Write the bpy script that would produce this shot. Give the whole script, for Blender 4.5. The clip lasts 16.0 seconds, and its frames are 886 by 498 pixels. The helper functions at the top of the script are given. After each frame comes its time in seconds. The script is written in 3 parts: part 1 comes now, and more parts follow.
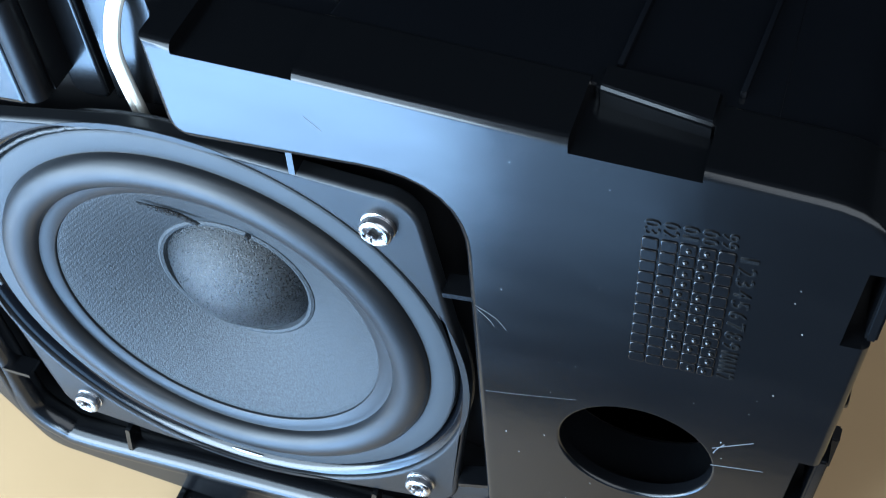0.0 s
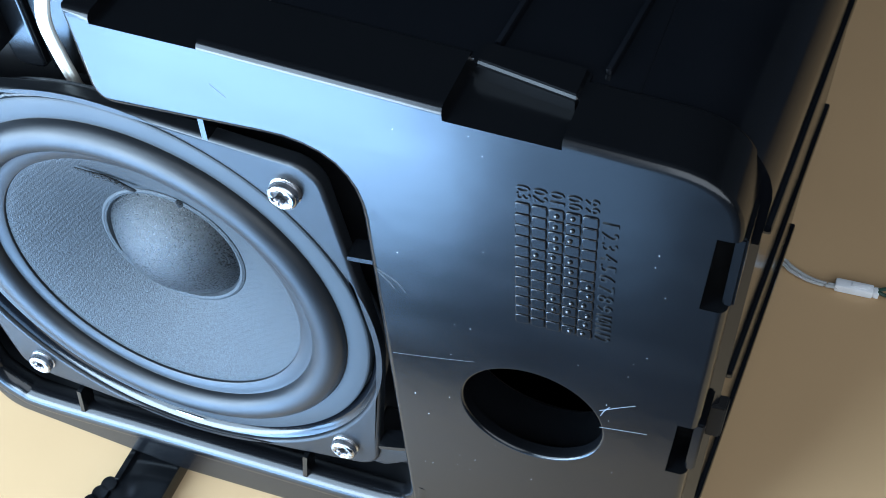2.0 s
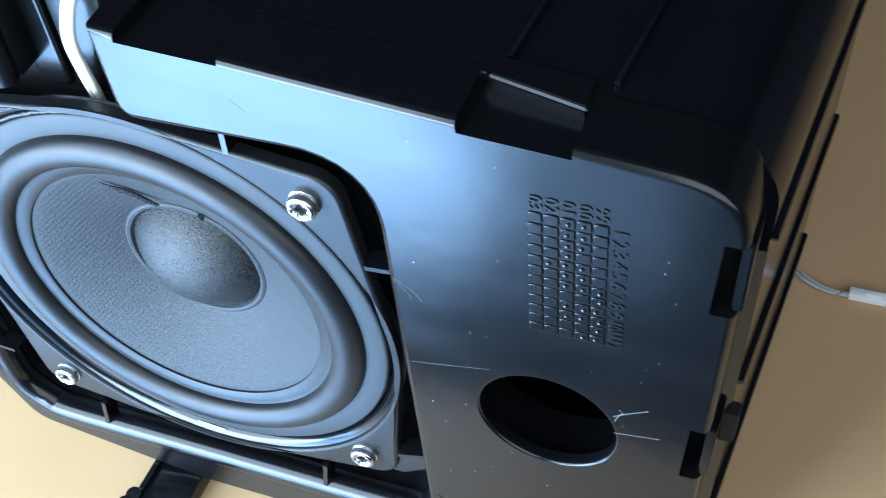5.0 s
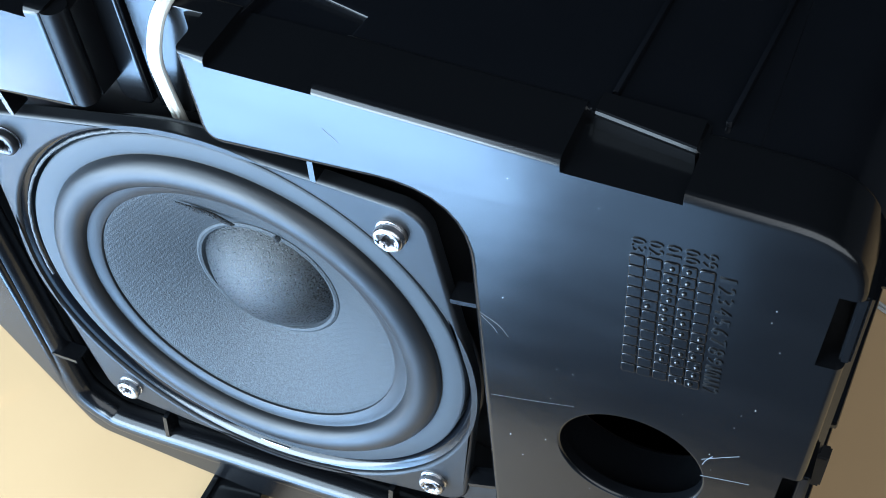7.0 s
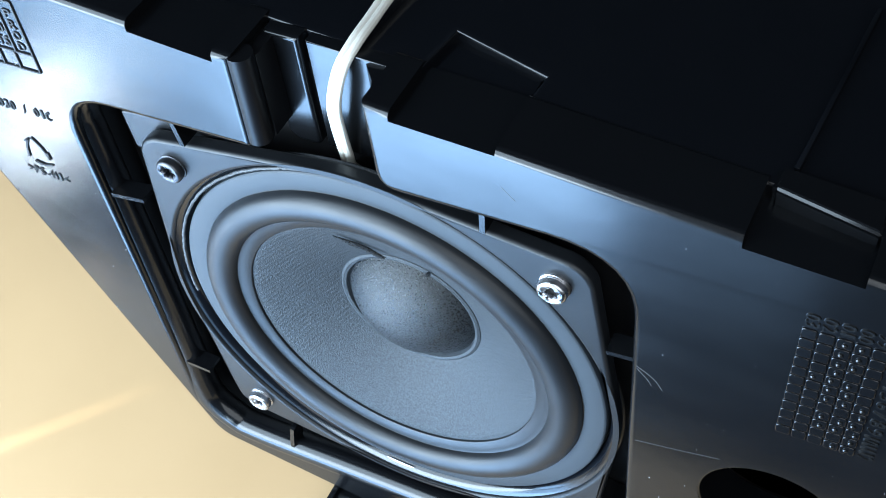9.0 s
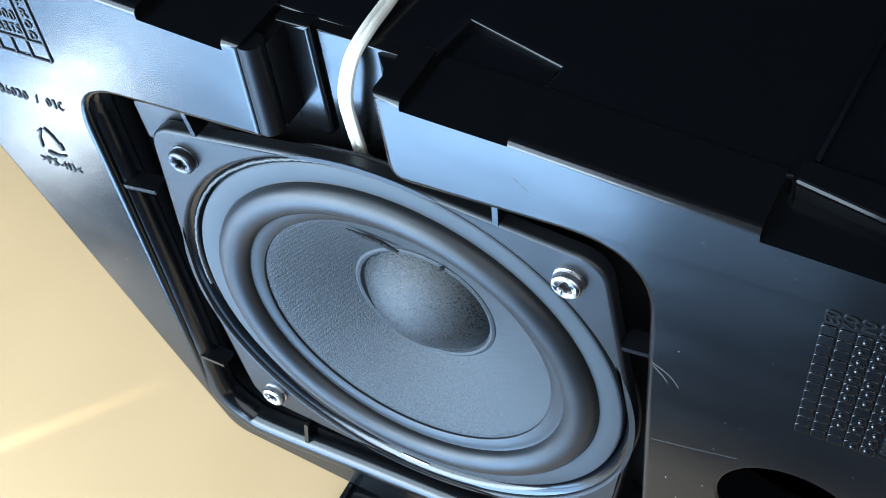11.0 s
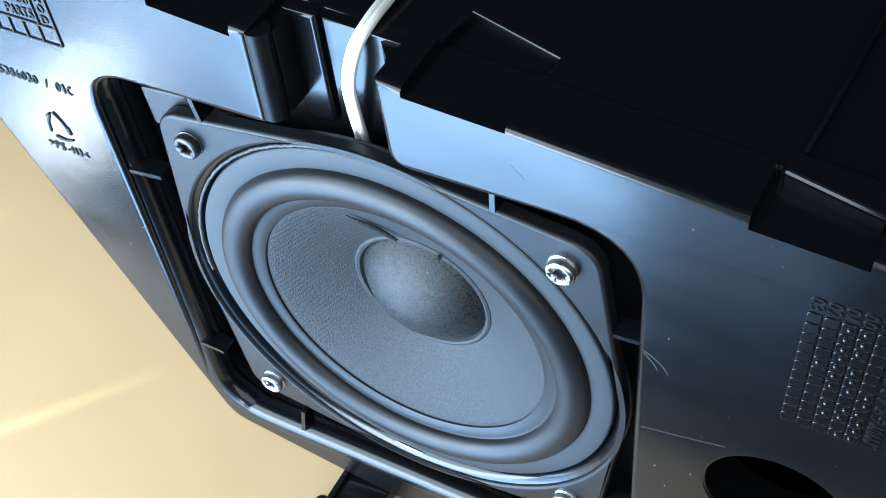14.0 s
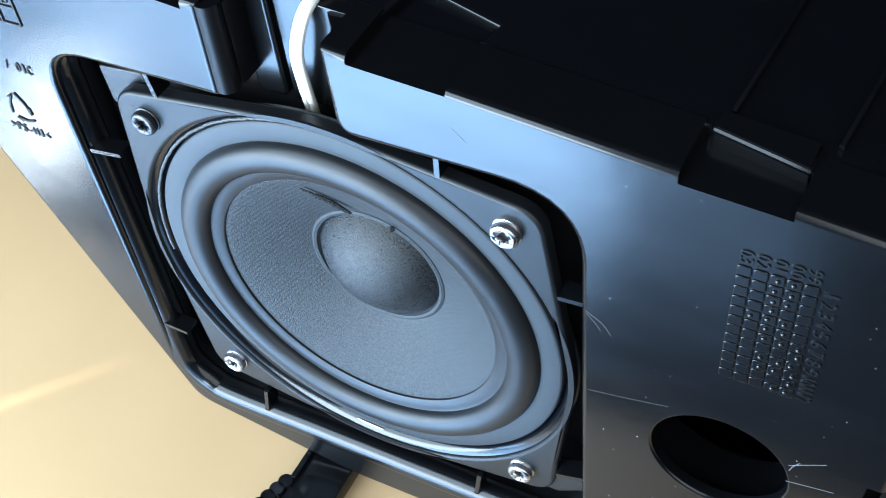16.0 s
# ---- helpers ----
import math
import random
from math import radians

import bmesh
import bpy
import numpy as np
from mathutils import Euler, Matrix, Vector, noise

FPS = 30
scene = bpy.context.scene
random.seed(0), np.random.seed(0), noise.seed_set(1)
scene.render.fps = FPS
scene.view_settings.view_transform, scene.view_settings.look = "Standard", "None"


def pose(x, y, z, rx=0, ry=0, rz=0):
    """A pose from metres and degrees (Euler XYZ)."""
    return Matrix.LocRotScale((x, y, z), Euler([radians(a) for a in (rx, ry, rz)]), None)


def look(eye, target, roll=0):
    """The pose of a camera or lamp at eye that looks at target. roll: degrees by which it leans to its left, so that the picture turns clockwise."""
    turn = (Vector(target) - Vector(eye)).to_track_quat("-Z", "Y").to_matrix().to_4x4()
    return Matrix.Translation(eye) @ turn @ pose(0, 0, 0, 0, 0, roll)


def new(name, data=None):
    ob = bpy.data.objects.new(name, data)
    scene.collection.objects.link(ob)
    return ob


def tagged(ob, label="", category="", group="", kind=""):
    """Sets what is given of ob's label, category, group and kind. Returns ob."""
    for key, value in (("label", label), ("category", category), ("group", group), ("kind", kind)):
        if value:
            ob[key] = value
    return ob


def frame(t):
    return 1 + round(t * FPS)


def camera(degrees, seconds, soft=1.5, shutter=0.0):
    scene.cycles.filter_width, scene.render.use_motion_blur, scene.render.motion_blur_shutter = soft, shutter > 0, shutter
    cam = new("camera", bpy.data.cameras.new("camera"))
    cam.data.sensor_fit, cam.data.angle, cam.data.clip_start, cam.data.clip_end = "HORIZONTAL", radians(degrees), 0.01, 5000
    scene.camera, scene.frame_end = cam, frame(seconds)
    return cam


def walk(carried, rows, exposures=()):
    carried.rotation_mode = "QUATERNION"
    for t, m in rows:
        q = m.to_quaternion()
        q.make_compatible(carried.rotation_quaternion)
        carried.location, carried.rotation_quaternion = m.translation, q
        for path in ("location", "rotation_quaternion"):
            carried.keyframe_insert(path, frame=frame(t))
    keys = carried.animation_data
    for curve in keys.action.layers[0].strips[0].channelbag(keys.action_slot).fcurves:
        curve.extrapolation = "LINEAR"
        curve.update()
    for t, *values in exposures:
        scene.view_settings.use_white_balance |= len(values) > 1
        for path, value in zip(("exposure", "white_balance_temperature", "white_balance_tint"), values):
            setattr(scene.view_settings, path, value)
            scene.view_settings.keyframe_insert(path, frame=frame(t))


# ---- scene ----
cam = camera(39.1, 16.0, soft=0.9, shutter=0.4)
PATH = [
    (0, (0.1375, -0.1531, 0.2441), (0.0565, 0.0266, 0.0180), -7.49),
    (0.5, (0.1459, -0.1577, 0.2442), (0.0623, 0.0204, 0.0177), -6.97),
    (1, (0.1581, -0.1579, 0.2461), (0.0724, 0.0198, 0.0201), -7.47),
    (1.5, (0.1659, -0.1620, 0.2469), (0.0791, 0.0172, 0.0225), -6.85),
    (2, (0.1717, -0.1629, 0.2490), (0.0833, 0.0170, 0.0258), -7.33),
    (2.5, (0.1768, -0.1657, 0.2485), (0.0885, 0.0155, 0.0263), -7.73),
    (3, (0.1797, -0.1657, 0.2474), (0.0918, 0.0160, 0.0255), -7.71),
    (3.5, (0.1803, -0.1655, 0.2470), (0.0925, 0.0162, 0.0250), -7.88),
    (4, (0.1811, -0.1666, 0.2473), (0.0932, 0.0152, 0.0255), -7.78),
    (4.5, (0.1840, -0.1666, 0.2484), (0.0952, 0.0155, 0.0272), -8.46),
    (5, (0.1751, -0.1675, 0.2527), (0.0813, 0.0135, 0.0326), -8.68),
    (5.2, (0.1726, -0.1681, 0.2542), (0.0773, 0.0127, 0.0346), -8.40),
    (7.3, (0.1560, -0.1578, 0.2550), (0.0573, 0.0177, 0.0326), -8.70),
    (7.5, (0.1563, -0.1562, 0.2546), (0.0574, 0.0185, 0.0316), -8.99),
    (8, (0.1404, -0.1541, 0.2697), (0.0367, 0.0157, 0.0452), -9.68),
    (8.5, (0.1310, -0.1552, 0.2745), (0.0260, 0.0131, 0.0495), -8.80),
    (9, (0.1301, -0.1611, 0.2748), (0.0232, 0.0049, 0.0490), -8.56),
    (9.2, (0.1316, -0.1600, 0.2767), (0.0249, 0.0038, 0.0491), -9.22),
    (11.3, (0.1317, -0.1580, 0.2693), (0.0183, 0.0047, 0.0441), -9.36),
    (11.5, (0.1328, -0.1607, 0.2694), (0.0195, 0.0015, 0.0439), -9.11),
    (12, (0.1369, -0.1636, 0.2687), (0.0230, -0.0013, 0.0436), -8.87),
    (12.5, (0.1362, -0.1640, 0.2699), (0.0227, -0.0015, 0.0447), -8.63),
    (13, (0.1349, -0.1652, 0.2698), (0.0214, -0.0016, 0.0454), -8.40),
    (13.5, (0.1366, -0.1667, 0.2699), (0.0230, -0.0026, 0.0460), -8.54),
    (14, (0.1364, -0.1653, 0.2711), (0.0230, -0.0006, 0.0475), -8.36),
    (14.5, (0.1365, -0.1645, 0.2713), (0.0233, 0.0008, 0.0480), -8.24),
    (15, (0.1386, -0.1665, 0.2699), (0.0262, -0.0005, 0.0468), -8.33),
    (15.5, (0.1432, -0.1711, 0.2698), (0.0309, -0.0039, 0.0475), -8.27),
    (16, (0.1515, -0.1741, 0.2681), (0.0395, -0.0050, 0.0471), -8.15),
]
walk(cam, [(t, look(eye, target, roll)) for t, eye, target, roll in PATH],
     [(0.0, -0.14, 6420, 10), (1.5, 0.06, 6250, 10), (5.0, 0.12, 6280, 10), (8.0, -0.06, 6700, 10), (11.5, -0.17, 6690, 10), (14.0, -0.16, 6690, 10), (16.0, -0.12, 6690, 10)])

# ---------------------------------------------------------------- light
world = bpy.data.worlds.new("world")
scene.world = world
world.use_nodes = True
wn = world.node_tree
sky = wn.nodes.new("ShaderNodeTexSky")
sky.sky_type, sky.sun_disc = "NISHITA", False
sky.sun_elevation, sky.sun_rotation = radians(35), radians(215)
wn.links.new(sky.outputs[0], wn.nodes["Background"].inputs[0])
wn.nodes["Background"].inputs[1].default_value = 0.10

WIN_Y = -0.42
# openings in the unseen south wall: x0, x1, z0, z1
LOW_GLASS = (-1.30, 0.07, -0.80, -0.106)
HIGH_GLASS = (-1.30, -0.01, -0.104, 1.30)
# unseen opening added for the fill lamp on the right
FILL_OPENING = (0.12, 1.30, 0.10, 1.30)


def daylight(name, x0, x1, z0, z1, energy, color, ahead=0.0):
    """Area lamp standing in for daylight in an opening of the south wall."""
    data = bpy.data.lights.new(name, "AREA")
    data.shape, data.size, data.size_y, data.energy, data.color = "RECTANGLE", x1 - x0, z1 - z0, energy, color
    ob = new(name, data)
    ob.matrix_world = look(((x0 + x1) / 2, WIN_Y - 0.01 + ahead, (z0 + z1) / 2), ((x0 + x1) / 2, 0.5, (z0 + z1) / 2))


BLUE = (0.33, 0.612, 1.04)
# lamp zones sized to set the sheen mirrored on the front panel
daylight("low_glass_east", -0.43, -0.095, -0.46, -0.108, 9.6, BLUE)
# dim lamp added to soften the right end of that sheen
daylight("low_glass_falloff", -0.09, 0.055, -0.46, -0.108, 0.5, BLUE)
daylight("low_glass_middle", -0.63, -0.45, -0.45, -0.108, 2.6, BLUE)
daylight("low_glass_west", -1.28, -0.72, -0.56, -0.108, 12.5, BLUE)
# small lamp added for the white patch on the panel's left
daylight("low_glass_glint", -0.78, -0.64, -0.56, -0.46, 2.8, (0.75, 0.88, 1.0))
# brighter band added for highlights on rounded, upward edges
daylight("high_glass_foot", -0.80, -0.02, -0.10, 0.12, 16.0, (0.62, 0.83, 1.04))
daylight("high_glass", -0.80, -0.02, 0.125, 0.62, 13.0, (0.62, 0.83, 1.04))
# fill lamp added to brighten the table right of the cabinet
daylight("right_fill", 0.14, 1.28, 0.12, 1.28, 13.0, (0.80, 0.90, 1.0))
sun_data = bpy.data.lights.new("sun", "SUN")
sun_data.energy, sun_data.angle, sun_data.color = 5.0, radians(0.4), (1.0, 0.95, 0.86)
SUN = Vector((0.643 * 0.819, 0.766 * 0.819, -0.574))
new("sun", sun_data).matrix_world = look((0, 0, 0), tuple(SUN))
scene.view_settings.exposure = 0.0

# ---------------------------------------------------------------- materials


def mat(name, color, rough=0.4, metal=0.0, spec=0.5, var=0.15, var_scale=60.0, bump=0.0, bump_scale=2500.0,
        rough_var=0.0, smear=0.0, contrast=0.0):
    """Principled surface with colour and gloss that vary at two scales, and fine relief."""
    m = bpy.data.materials.new(name)
    m.use_nodes = True
    nt = m.node_tree
    n, l = nt.nodes, nt.links
    b = n["Principled BSDF"]
    b.inputs["Roughness"].default_value, b.inputs["Metallic"].default_value = rough, metal
    b.inputs["Specular IOR Level"].default_value = spec
    tc = n.new("ShaderNodeTexCoord")
    big, fine = n.new("ShaderNodeTexNoise"), n.new("ShaderNodeTexNoise")
    big.inputs["Scale"].default_value, big.inputs["Detail"].default_value = var_scale, 4
    fine.inputs["Scale"].default_value, fine.inputs["Detail"].default_value = bump_scale, 3
    for t in (big, fine):
        l.new(tc.outputs["Object"], t.inputs["Vector"])
    ramp = n.new("ShaderNodeMix")
    ramp.data_type = "RGBA"
    ramp.inputs["A"].default_value = (*[c * (1 - var) for c in color], 1)
    ramp.inputs["B"].default_value = (*[min(1, c * (1 + var)) for c in color], 1)
    if contrast:
        cr = n.new("ShaderNodeMapRange")
        cr.inputs["From Min"].default_value, cr.inputs["From Max"].default_value = 0.5 - contrast, 0.5 + contrast
        l.new(big.outputs["Fac"], cr.inputs["Value"])
        l.new(cr.outputs["Result"], ramp.inputs["Factor"])
    else:
        l.new(big.outputs["Fac"], ramp.inputs["Factor"])
    l.new(ramp.outputs["Result"], b.inputs["Base Color"])
    if rough_var:
        mr = n.new("ShaderNodeMapRange")
        mr.inputs["From Min"].default_value, mr.inputs["From Max"].default_value = 0.3, 0.7
        mr.inputs["To Min"].default_value, mr.inputs["To Max"].default_value = rough - rough_var, rough + rough_var
        src_noise = big
        if smear:
            src_noise = n.new("ShaderNodeTexNoise")
            src_noise.inputs["Scale"].default_value, src_noise.inputs["Detail"].default_value = smear, 2
            mp = n.new("ShaderNodeMapping")
            mp.inputs["Scale"].default_value = (1.0, 1.0, 3.0)
            mp.inputs["Rotation"].default_value = (0, 0.9, 0)
            l.new(tc.outputs["Object"], mp.inputs["Vector"])
            l.new(mp.outputs["Vector"], src_noise.inputs["Vector"])
        l.new(src_noise.outputs["Fac"], mr.inputs["Value"])
        l.new(mr.outputs["Result"], b.inputs["Roughness"])
    if bump:
        bp = n.new("ShaderNodeBump")
        bp.inputs["Strength"].default_value, bp.inputs["Distance"].default_value = bump, 0.0004
        l.new(fine.outputs["Fac"], bp.inputs["Height"])
        l.new(bp.outputs["Normal"], b.inputs["Normal"])
    return m


M_FACE = mat("black_abs_plastic", (0.0036, 0.0040, 0.0048), 0.20, spec=0.44, bump=0.012, bump_scale=3000, rough_var=0.03, smear=22, var_scale=25)
fn = M_FACE.node_tree
wav, wb = fn.nodes.new("ShaderNodeTexNoise"), fn.nodes.new("ShaderNodeBump")
wav.inputs["Scale"].default_value, wav.inputs["Detail"].default_value = 42.0, 3.0
wb.inputs["Strength"].default_value, wb.inputs["Distance"].default_value = 0.2, 0.0006
fn.links.new([n for n in fn.nodes if n.type == "TEX_COORD"][0].outputs["Object"], wav.inputs["Vector"])
fn.links.new(wav.outputs["Fac"], wb.inputs["Height"])
fn.links.new([n for n in fn.nodes if n.type == "BUMP" and n != wb][0].outputs["Normal"], wb.inputs["Normal"])
fn.links.new(wb.outputs["Normal"], fn.nodes["Principled BSDF"].inputs["Normal"])
M_BODY = mat("polished_black_plastic", (0.0032, 0.0038, 0.0052), 0.16, bump=0.02, bump_scale=1500, rough_var=0.04)
M_DARK = mat("black_inner_plastic", (0.005, 0.005, 0.006), 0.6, bump=0.05)
# shaded copy of the panel plastic, reflection lowered to keep the post black
M_SHADE = mat("shaded_black_plastic", (0.004, 0.0042, 0.005), 0.38, spec=0.16, bump=0.05)
M_MARK = mat("moulded_mark_plastic", (0.006, 0.0065, 0.007), 0.25, bump=0.05)
M_FRAME = mat("driver_frame_plastic", (0.0085, 0.0095, 0.011), 0.36, spec=0.32, bump=0.12, bump_scale=4000, rough_var=0.06)
M_RUBBER = mat("surround_rubber", (0.006, 0.007, 0.0085), 0.44, spec=0.40, bump=0.06, rough_var=0.05)
M_RIM = mat("rubber_gasket", (0.030, 0.0365, 0.043), 0.55, spec=0.30, bump=0.15, bump_scale=2500, rough_var=0.06)
M_CONE = mat("paper_cone", (0.0225, 0.0265, 0.030), 0.56, spec=0.34, bump=0.65, bump_scale=2300, var=0.45, var_scale=1900, contrast=0.14)
nt = M_CONE.node_tree
wave = nt.nodes.new("ShaderNodeTexWave")
wave.inputs["Scale"].default_value, wave.inputs["Distortion"].default_value, wave.inputs["Detail"].default_value = 230.0, 1.5, 2.0
wmap = nt.nodes.new("ShaderNodeMapping")
wmap.inputs["Rotation"].default_value = (0, radians(-48), 0)
tcn = [n for n in nt.nodes if n.type == "TEX_COORD"][0]
bpn = [n for n in nt.nodes if n.type == "BUMP"][0]
nt.links.new(tcn.outputs["Object"], wmap.inputs["Vector"])
nt.links.new(wmap.outputs["Vector"], wave.inputs["Vector"])
b2 = nt.nodes.new("ShaderNodeBump")
b2.inputs["Strength"].default_value, b2.inputs["Distance"].default_value = 0.17, 0.0002
nt.links.new(wave.outputs["Fac"], b2.inputs["Height"])
nt.links.new(bpn.outputs["Normal"], b2.inputs["Normal"])
nt.links.new(b2.outputs["Normal"], nt.nodes["Principled BSDF"].inputs["Normal"])
M_CAP = mat("felt_dust_cap", (0.0065, 0.0078, 0.009), 0.33, spec=0.45, bump=0.8, bump_scale=2600, var=0.7, var_scale=1900, rough_var=0.2, contrast=0.13)
M_STEEL = mat("zinc_plated_steel", (0.52, 0.52, 0.54), 0.28, metal=1.0, rough_var=0.08, var_scale=300)
# darker, duller steel for the upper-left screw
M_DULL = mat("dull_dark_steel", (0.09, 0.092, 0.10), 0.42, metal=1.0, rough_var=0.1, var_scale=300)
# far darker than the steel: the recess's shade is in the colour
M_HOLE = mat("screw_recess_shade", (0.05, 0.05, 0.05), 0.5, metal=0.8)
M_CABLE = mat("white_pvc_cable", (0.62, 0.60, 0.54), 0.4, var=0.08)
M_GREYWIRE = mat("grey_pvc_wire", (0.42, 0.43, 0.43), 0.4)
M_GREEN = mat("dark_green_wire", (0.02, 0.06, 0.04), 0.4)
M_NYLON = mat("white_nylon_connector", (0.8, 0.82, 0.85), 0.45)
M_TABLE = mat("tan_laminate", (0.46, 0.300, 0.158), 0.38, var=0.06, var_scale=18, bump=0.04, bump_scale=900, rough_var=0.05)
# unseen wall tone, darkened to keep mirrored and backlit sides black
M_WALL_DARK = mat("darkened_room_plaster", (0.04, 0.042, 0.05), 0.8, bump=0.2, bump_scale=300)
# lighter copy of that plaster, lifted for the top panel's reflection
M_WALL_LIFTED = mat("lifted_room_plaster", (0.065, 0.07, 0.08), 0.8, bump=0.2, bump_scale=300)
M_FLOOR = mat("room_floor_wood", (0.08, 0.06, 0.045), 0.5, var=0.3, var_scale=8)
# bright tone added so the cabinet's rounded corner mirrors a grey sheen
M_EAST = mat("corner_sheen_reflector", (0.36, 0.37, 0.39), 0.8, bump=0.2, bump_scale=300)

# ---------------------------------------------------------------- helpers
K = 0.1  # the plan below is in decimetres


def finish(ob, smooth=True, angle=35):
    me = ob.data
    if smooth:
        me.polygons.foreach_set("use_smooth", [True] * len(me.polygons))
        bm = bmesh.new()
        bm.from_mesh(me)
        for e in bm.edges:
            e.smooth = not (len(e.link_faces) == 2 and e.calc_face_angle(0) > radians(angle))
        bm.to_mesh(me)
        bm.free()
    return ob


def even(ob):
    """Keeps flat faces truly flat next to their rounded edges."""
    mod = ob.modifiers.new("even_normals", "WEIGHTED_NORMAL")
    mod.keep_sharp, mod.weight, mod.mode = True, 100, "FACE_AREA"
    return ob


def part(name, bm, material, parent=None, label="", smooth=True, angle=35):
    """Links a bmesh, drawn in decimetres, as one mesh object."""
    bmesh.ops.recalc_face_normals(bm, faces=bm.faces)
    bmesh.ops.scale(bm, vec=(K, K, K), verts=bm.verts)
    me = bpy.data.meshes.new(name)
    bm.to_mesh(me)
    bm.free()
    me.materials.append(material)
    ob = new(name, me)
    ob.parent = parent
    finish(ob, smooth, angle)
    if label:
        tagged(ob, label)
    return ob


def thing(name, label, category, group="", kind="", at=(0, 0, 0)):
    ob = new(name)
    ob.empty_display_size = 0.01
    ob.location = [c * K for c in at]
    return tagged(ob, label, category, group, kind)


def plate_bm(outline, holes=(), y0=0.0, y1=0.1, bevel=0.01, res=3):
    """A flat plate in the x-z plane from y0 (front) to y1, with holes and rounded edges."""
    cu = bpy.data.curves.new("plate", "CURVE")
    cu.dimensions, cu.fill_mode = "2D", "BOTH"
    cu.extrude, cu.bevel_depth, cu.bevel_resolution, cu.offset = max((y1 - y0) / 2 - bevel, 0.0005), bevel, res, -bevel
    for loop in (outline, *holes):
        sp = cu.splines.new("POLY")
        sp.points.add(len(loop) - 1)
        for p, (x, z) in zip(sp.points, loop):
            p.co = (x, z, 0, 1)
        sp.use_cyclic_u = True
    ob = bpy.data.objects.new("plate", cu)
    scene.collection.objects.link(ob)
    dg = bpy.context.evaluated_depsgraph_get()
    me = bpy.data.meshes.new_from_object(ob.evaluated_get(dg))
    bm = bmesh.new()
    bm.from_mesh(me)
    bpy.data.objects.remove(ob)
    bpy.data.curves.remove(cu)
    bpy.data.meshes.remove(me)
    ym = (y0 + y1) / 2
    for v in bm.verts:
        x, z, d = v.co
        v.co = (x, ym - d, z)
    bmesh.ops.remove_doubles(bm, verts=bm.verts, dist=0.0002)
    return bm


def rounded(points, n=6):
    """A loop from (x, z, radius) corners."""
    out = []
    c = len(points)
    for i, (x, z, r) in enumerate(points):
        if r <= 0:
            out.append((x, z))
            continue
        p, a, b = Vector((x, z)), Vector(points[i - 1][:2]), Vector(points[(i + 1) % c][:2])
        da, db = (a - p).normalized(), (b - p).normalized()
        half = da.angle(db) / 2
        cut = min(r / math.tan(half), (a - p).length * 0.49, (b - p).length * 0.49)
        s, e = p + da * cut, p + db * cut
        for k in range(n + 1):
            f = k / n
            out.append(tuple(s * (1 - f) ** 2 + p * 2 * f * (1 - f) + e * f * f))
    return out


def circle(cx, cz, r, n=48):
    return [(cx + r * math.cos(2 * math.pi * i / n), cz + r * math.sin(2 * math.pi * i / n)) for i in range(n)]


def lathe_bm(profile, cx=0.0, cz=0.0, n=96, closed=False):
    """Turns (radius, y) pairs round the y axis through (cx, cz)."""
    bm = bmesh.new()
    rings = []
    for r, y in profile:
        if r < 1e-6:
            rings.append([bm.verts.new((cx, y, cz))])
        else:
            rings.append([bm.verts.new((cx + r * math.cos(2 * math.pi * i / n), y, cz + r * math.sin(2 * math.pi * i / n))) for i in range(n)])
    pairs = list(zip(rings, rings[1:])) + ([(rings[-1], rings[0])] if closed else [])
    for a, b in pairs:
        for i in range(n):
            j = (i + 1) % n
            if len(a) == 1 and len(b) > 1:
                bm.faces.new((a[0], b[i], b[j]))
            elif len(b) == 1 and len(a) > 1:
                bm.faces.new((a[i], a[j], b[0]))
            elif len(a) > 1:
                bm.faces.new((a[i], a[j], b[j], b[i]))
    return bm


def box_bm(x0, x1, y0, y1, z0, z1, bevel=0.0, seg=2):
    bm = bmesh.new()
    bmesh.ops.create_cube(bm, size=1)
    for v in bm.verts:
        v.co = ((x0 + x1) / 2 + v.co.x * (x1 - x0), (y0 + y1) / 2 + v.co.y * (y1 - y0), (z0 + z1) / 2 + v.co.z * (z1 - z0))
    if bevel:
        bmesh.ops.bevel(bm, geom=bm.edges[:], offset=bevel, segments=seg, affect="EDGES", profile=0.5)
    return bm


def tube_bm(points, r, n=10, flat=1.0, side=(1, 0, 0)):
    """A tube along a smooth line through the points; flat squeezes it across."""
    pts = [Vector(p) for p in points]
    line = []
    for i in range(len(pts) - 1):
        p0, p1, p2, p3 = pts[max(i - 1, 0)], pts[i], pts[i + 1], pts[min(i + 2, len(pts) - 1)]
        for k in range(8):
            f = k / 8
            line.append(0.5 * (2 * p1 + (p2 - p0) * f + (2 * p0 - 5 * p1 + 4 * p2 - p3) * f * f + (3 * p1 - p0 - 3 * p2 + p3) * f ** 3))
    line.append(pts[-1])
    bm = bmesh.new()
    rings = []
    for i, p in enumerate(line):
        d = (line[min(i + 1, len(line) - 1)] - line[max(i - 1, 0)]).normalized()
        a = Vector(side)
        a = (a - d * a.dot(d)).normalized()
        b = d.cross(a)
        rings.append([bm.verts.new(p + a * r * math.cos(2 * math.pi * k / n) + b * r * flat * math.sin(2 * math.pi * k / n)) for k in range(n)])
    for s, t in zip(rings, rings[1:]):
        for k in range(n):
            bm.faces.new((s[k], s[(k + 1) % n], t[(k + 1) % n], t[k]))
    bm.faces.new(rings[0][::-1])
    bm.faces.new(rings[-1])
    return bm


